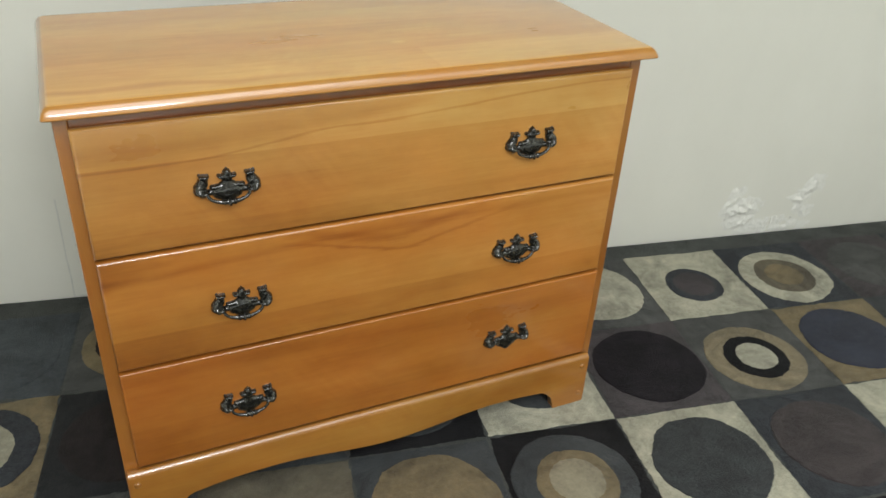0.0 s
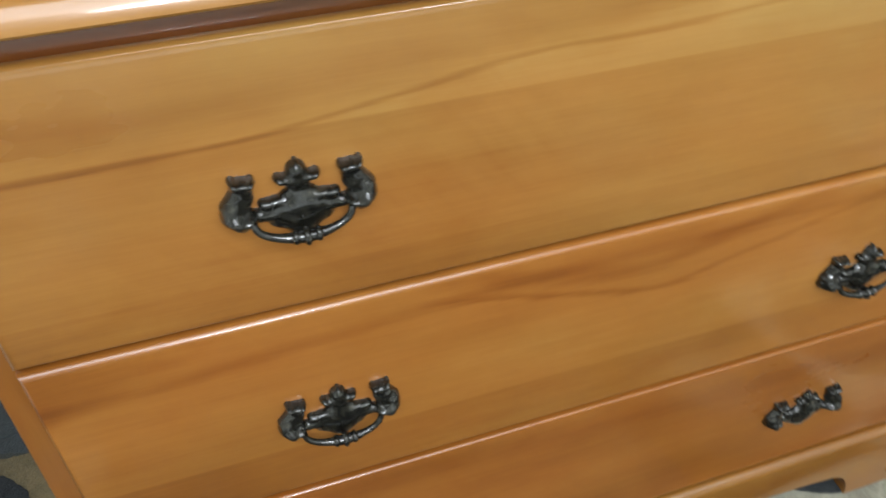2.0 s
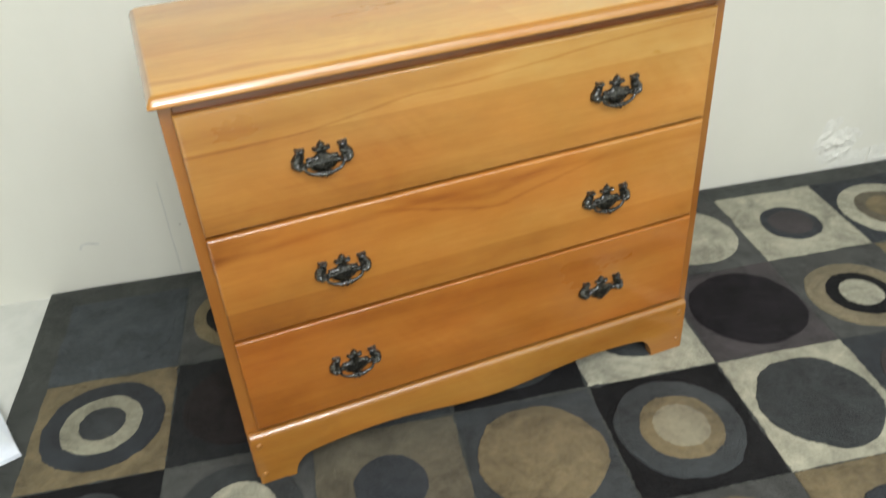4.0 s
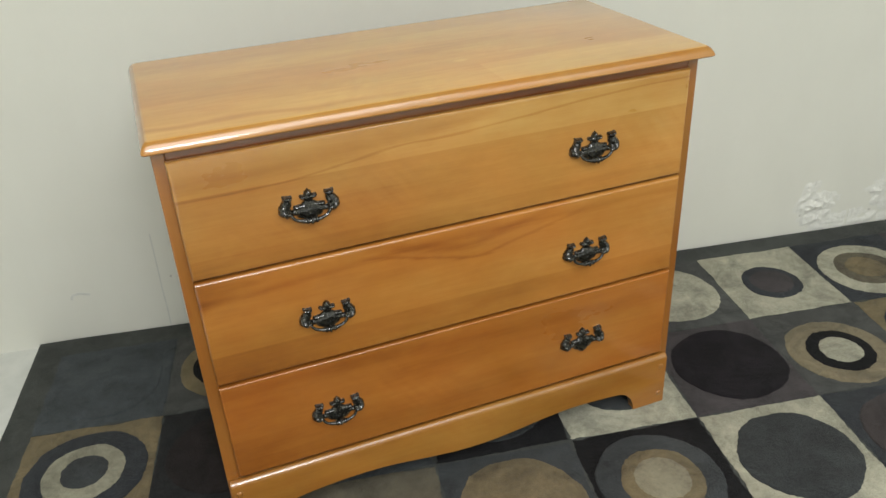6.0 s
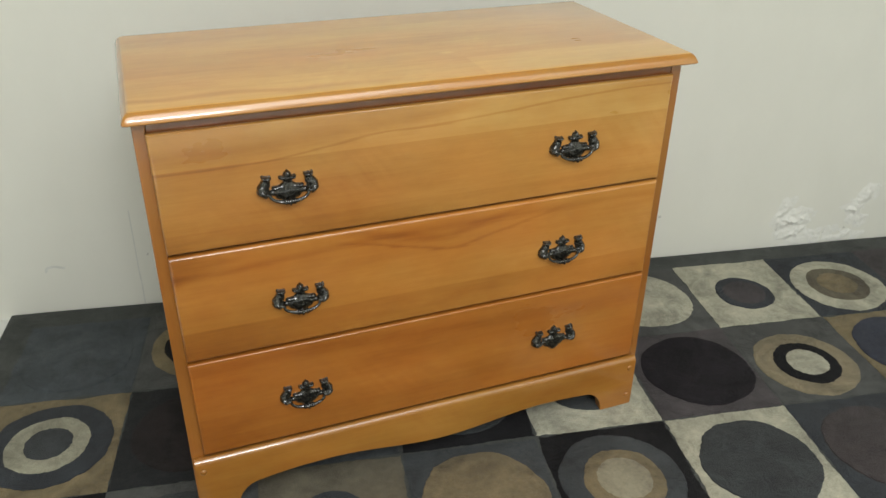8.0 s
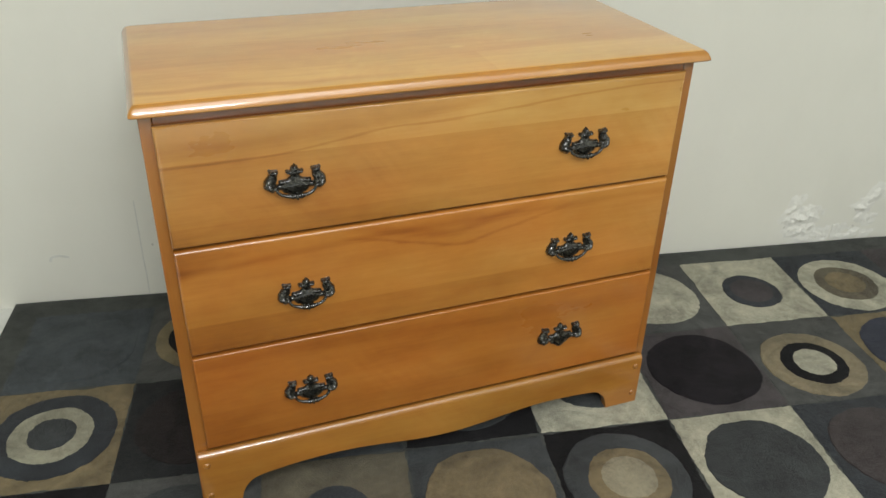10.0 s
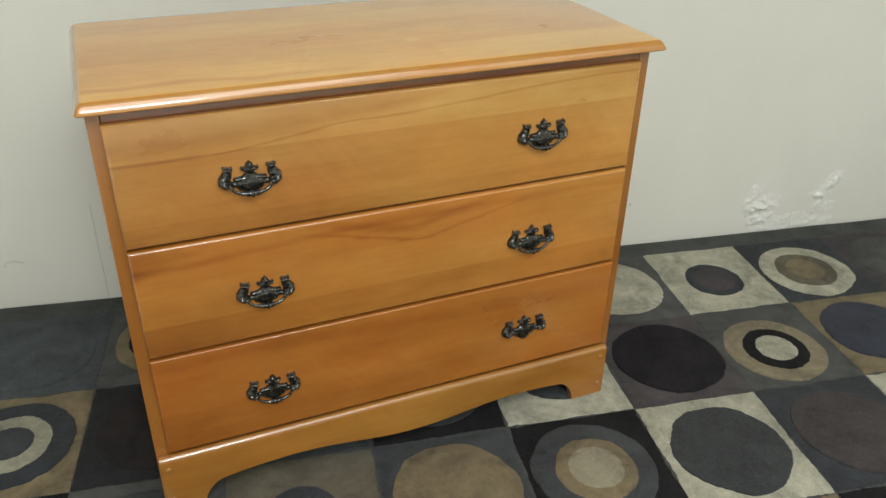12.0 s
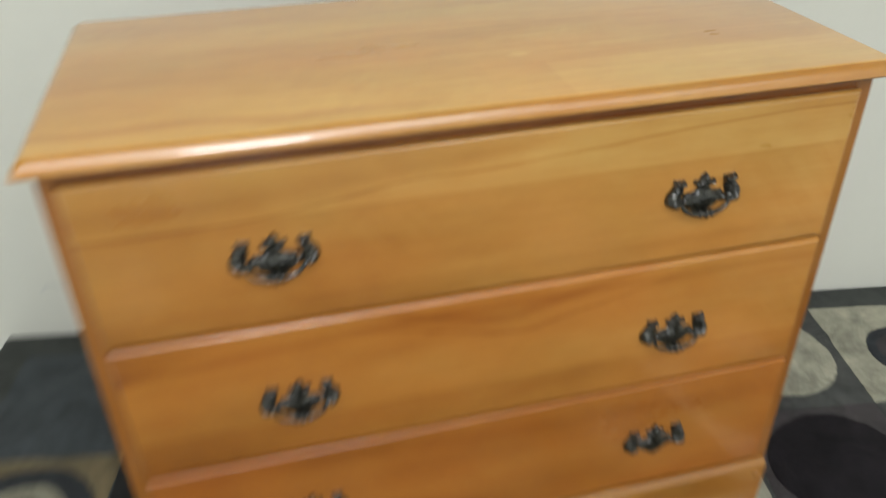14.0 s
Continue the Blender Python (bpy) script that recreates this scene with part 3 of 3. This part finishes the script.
def bail_mesh():
    pts, rad = [], []
    for k in range(37):
        a = math.pi * (k / 36)
        x = -0.0285 * math.cos(a)
        z = -0.0072 - 0.0132 * max(0.0, math.sin(a)) ** 0.85
        pts.append((x, -0.0105 - 0.0035 * math.sin(a), z))
        rad.append(0.0023 + 0.0017 * math.exp(-((x / 0.013) ** 2)))
    bm = bmesh.new()
    tube(bm, pts, rad, 12)
    for x, r in ((-0.0068, 0.0046), (0.0, 0.0060), (0.0068, 0.0048)):
        blob(bm, (x, -0.0140, -0.0203 + abs(x) * 0.06), (0.0031, r, r))
    for e in (-1, 1):
        tube(bm, [(e * 0.0300, -0.0105, -0.0072), (e * 0.0306, -0.0090, -0.0080), (e * 0.0312, -0.0050, -0.0084)], [0.0023, 0.0026, 0.0026], 10)
    return mesh_of("bail", bm, brass, True)


PLATE_MESH, BAIL_MESH = plate_mesh(), bail_mesh()


def handle(parent, x, z, lean, with_bail=True):
    plate = new("backplate", PLATE_MESH)
    plate.parent = parent
    plate.matrix_parent_inverse = parent.matrix_world.inverted()
    plate.matrix_basis = pose(x, -0.0002, z, 0, lean, 0)
    plate["label"] = "antique brass back plate" if with_bail else "antique brass back plate with its bail missing"
    if with_bail:
        bail = new("bail", BAIL_MESH)
        bail.parent = parent
        bail.matrix_parent_inverse = parent.matrix_world.inverted()
        bail.matrix_basis = pose(x, -0.0002, z, 0, lean, 0)
        bail["label"] = "hanging antique brass bail"


def apron_edge(x):
    """Height of the base board's lower edge: feet, coves and a shallow drop in the middle."""
    u, w = abs(x - 0.43), abs(x - 0.4125)
    cove = 0.0655 - 0.019 * (0.5 + 0.5 * math.cos(math.pi * u / 0.215)) if u < 0.215 else 0.0655 - 0.010 * ((u - 0.215) / 0.13) ** 2.2
    if w > 0.366:
        return FOOT_Z
    if w > 0.332:
        return FOOT_Z + (cove - FOOT_Z) * (1 - ((w - 0.332) / 0.034) ** 2) ** 0.5
    return cove


def base_board(parent):
    x0, x1, zt = -0.0165, 0.8485, 0.1290
    xs = sorted({round(x0 + (x1 - x0) * k / 110, 5) for k in range(111)} | {0.0464, 0.0468, 0.0475, 0.049, 0.053, 0.7786, 0.7782, 0.7775, 0.776, 0.772})
    yf, yb = -0.009, 0.0095
    bm = bmesh.new()
    cols = []
    for x in xs:
        zb = apron_edge(x)
        prof = [(yb, zb), (yf + 0.0012, zb), (yf, zb + 0.0012)]
        prof += [(yf + y, zt + z) for y, z in ((0, -0.0092), (0.0006, -0.0072), (0.0018, -0.0050), (0.0036, -0.0028), (0.0058, -0.0010), (0.0078, -0.0002), (0.0095, 0))]
        prof += [(yb, zt - 0.004)]
        cols.append([bm.verts.new((x, y, z)) for y, z in prof])
    m = len(cols[0])
    for a, b in zip(cols, cols[1:]):
        for k in range(m):
            bm.faces.new((a[k], b[k], b[(k + 1) % m], a[(k + 1) % m]))
    bm.faces.new(cols[0])
    bm.faces.new(cols[-1][::-1])
    bmesh.ops.recalc_face_normals(bm, faces=bm.faces)
    board = part("base_board", bm, wood_base, parent, "scalloped maple base board with bracket feet", True)
    for x, z in ((-0.0045, 0.1045), (-0.0055, 0.036), (0.835, 0.1045), (0.8365, 0.036)):
        bm = bmesh.new()
        blob(bm, (x, -0.0086, z), (0.0060, 0.0034, 0.0060), 12, 8)
        part("plug", bm, wood_base, board, "round wooden screw plug", True)
    for side in (0, 1):
        bm = bmesh.new()
        a, b = ((CASE_X0 - 0.001, CASE_X0 + 0.016) if side == 0 else (CASE_X1 - 0.016, CASE_X1 - 0.003))
        box(bm, a + 0.002, b, 0.0100, 0.05, FOOT_Z, FOOT_Z + 0.004)
        part("foot_block", bm, wood_base, parent)
    return board


def chest():
    body = tagged(new("dresser"), "honey maple three-drawer dresser with dark brass handles", "dresser")
    body.empty_display_size = 0.1
    chest_case(body)
    chest_top(body)
    rows = (0.6095, 0.4145, 0.2220)
    leans = ((0.6, -0.4), (0.8, 0.2), (-0.5, -1.5))
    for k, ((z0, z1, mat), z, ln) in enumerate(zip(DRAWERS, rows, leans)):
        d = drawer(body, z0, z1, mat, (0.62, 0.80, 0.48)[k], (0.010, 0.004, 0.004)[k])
        handle(d, (0.1840, 0.1880, 0.1830)[k], z, ln[0])
        handle(d, (0.6610, 0.6550, 0.6555)[k], z, ln[1], with_bail=(k != 2))
    base_board(body)
    return body


chest()

# ---- wall damage and marks ----
# blisters of the damp plaster: place along the wall, height, half length, half width, lean in degrees, lift
BLISTERS = [(2.062, 0.084, 0.056, 0.026, 14, 7.4), (2.072, 0.044, 0.052, 0.020, 6, 6.0), (2.030, 0.116, 0.036, 0.018, 68, 6.0), (2.275, 0.136, 0.042, 0.027, 46, 6.5), (2.246, 0.106, 0.040, 0.014, -4, 5.5), (2.286, 0.162, 0.020, 0.014, 20, 4.5), (2.256, 0.085, 0.028, 0.026, 60, 4.0),
            (2.278, 0.064, 0.026, 0.016, 20, 4.0), (2.150, 0.032, 0.085, 0.018, 8, 3.0), (2.240, 0.018, 0.080, 0.018, 2, 3.2), (2.048, 0.138, 0.030, 0.014, 30, 3.0), (2.120, 0.010, 0.090, 0.014, 0, 3.0)]


def plaster_patch(s0, s1, z0, z1, step, mat, label):
    """Blistered plaster that swells out of the wall and sinks back into it all round."""
    ns, nz = int((s1 - s0) / step), int((z1 - z0) / step)
    bm = bmesh.new()
    grid = []
    for i in range(ns + 1):
        for j in range(nz + 1):
            p = Vector((s0 + i * step, 0, z0 + j * step))
            q = p + Vector((noise.noise(p * 30), 0, noise.noise(p * 30 + Vector((9, 0, 4))))) * 0.012
            out = 0.0
            for bs, bz, a, b, lean, high in BLISTERS:
                c, d = math.cos(radians(lean)), math.sin(radians(lean))
                u, v = ((q.x - bs) * c + (q.z - bz) * d) / a, ((q.z - bz) * c - (q.x - bs) * d) / b
                out = max(out, high * 0.001 * math.exp(-1.3 * (u * u + v * v)))
            rough = 0.85 + 0.9 * noise.noise(p * 55) + 0.45 * noise.noise(p * 120) + 0.2 * noise.noise(p * 260)
            out = out * max(0.12, rough) - 0.0008
            edge = i in (0, ns) or j in (0, nz)
            grid.append(bm.verts.new((p.x, 0.002 if edge else -out, p.z)))
    w = nz + 1
    for i in range(ns):
        for j in range(nz):
            k = i * w + j
            bm.faces.new((grid[k], grid[k + w], grid[k + w + 1], grid[k + 1]))
    bmesh.ops.recalc_face_normals(bm, faces=bm.faces)
    ob = part("plaster_patch", bm, mat, smooth=True)
    ob.matrix_world = ROOM
    ob.parent = wall_back
    ob.matrix_parent_inverse = ROOM.inverted()
    ob["label"] = label
    return ob


plaster_patch(1.96, 2.17, -0.012, 0.20, 0.0025, bare_plaster, "blistered flaking plaster")
plaster_patch(2.17, 2.40, -0.012, 0.20, 0.0025, bare_plaster, "blistered flaking plaster in a slanting ridge")


def wall_line(name, pts, width, mat, label):
    bm = bmesh.new()
    for (s0, z0), (s1, z1) in zip(pts, pts[1:]):
        d = Vector((s1 - s0, 0, z1 - z0)).normalized()
        q = Vector((-d.z, 0, d.x)) * width
        a, b = Vector((s0, -0.0007, z0)), Vector((s1, -0.0007, z1))
        vs = [bm.verts.new(p) for p in (a + q, a - q, b - q, b + q)]
        ws = [bm.verts.new(v.co + Vector((0, 0.002, 0))) for v in vs]
        bm.faces.new(vs)
        for k in range(4):
            bm.faces.new((vs[k], ws[k], ws[(k + 1) % 4], vs[(k + 1) % 4]))
    bmesh.ops.recalc_face_normals(bm, faces=bm.faces)
    ob = part(name, bm, mat)
    ob.matrix_world = ROOM
    ob.parent = wall_back
    ob.matrix_parent_inverse = ROOM.inverted()
    ob["label"] = label
    return ob


wall_line("scuff_mark", [(0.099, 0.112), (0.104, 0.124), (0.120, 0.127), (0.144, 0.121)], 0.0030, crack_grey, "short brown scuff mark")
wall_line("crack", [(0.312, 0.260), (0.311, 0.200), (0.310, 0.150), (0.3088, 0.105), (0.3095, 0.055), (0.308, 0.012), (0.3085, -0.012)], 0.0014, crack_grey, "hairline crack")
wall_line("nick", [(0.335, 0.138), (0.337, 0.143)], 0.0022, dark_dirt, "small dark nick")
wall_line("nick", [(2.234, 0.046), (2.240, 0.043)], 0.0024, dark_dirt, "small dark nick")
wall_line("nick", [(2.018, 0.054), (2.024, 0.058)], 0.0028, dark_dirt, "small dark nick")
wall_line("nick", [(1.655, 0.126), (1.663, 0.129)], 0.003, dark_dirt, "small dark nick")


# ---- white cloth at the rug's end ----
def folded_cloth():
    m = pose(-0.424, 0.246, 0.0125, 0, 0, 18)
    bm = bmesh.new()
    nx, ny, L, D, T = 20, 16, 0.34, 0.26, 0.030
    top, low = [], []
    for i in range(nx + 1):
        for j in range(ny + 1):
            x, y = -L * i / nx, D * j / ny
            ex = min(i, nx - i) / nx * 2
            ey = min(j, ny - j) / ny * 2
            rim = min(1.0, 5 * min(ex, ey)) ** 0.5
            z = T * (0.35 + 0.65 * rim) + 0.006 * noise.noise(Vector((x * 14, y * 14, 3)))
            sh = 0.006 * noise.noise(Vector((x * 9, y * 9, 8)))
            top.append(bm.verts.new((x + sh, y + sh, z)))
            low.append(bm.verts.new((x + sh, y + sh, 0.0)))
    w = ny + 1
    for i in range(nx):
        for j in range(ny):
            k = i * w + j
            bm.faces.new((top[k], top[k + 1], top[k + w + 1], top[k + w]))
            bm.faces.new((low[k], low[k + w], low[k + w + 1], low[k + 1]))
    rim = [i * w for i in range(nx)] + [nx * w + j for j in range(ny)] + [i * w + ny for i in range(nx, 0, -1)] + list(range(ny, 0, -1))
    for a, b in zip(rim, rim[1:] + rim[:1]):
        bm.faces.new((top[a], top[b], low[b], low[a]))
    bmesh.ops.recalc_face_normals(bm, faces=bm.faces)
    ob = part("folded_cloth", bm, cloth_white, smooth=True)
    ob.matrix_world = m
    return tagged(ob, "folded bluish-white cloth lying over the rug's edge", "cloth")


folded_cloth()
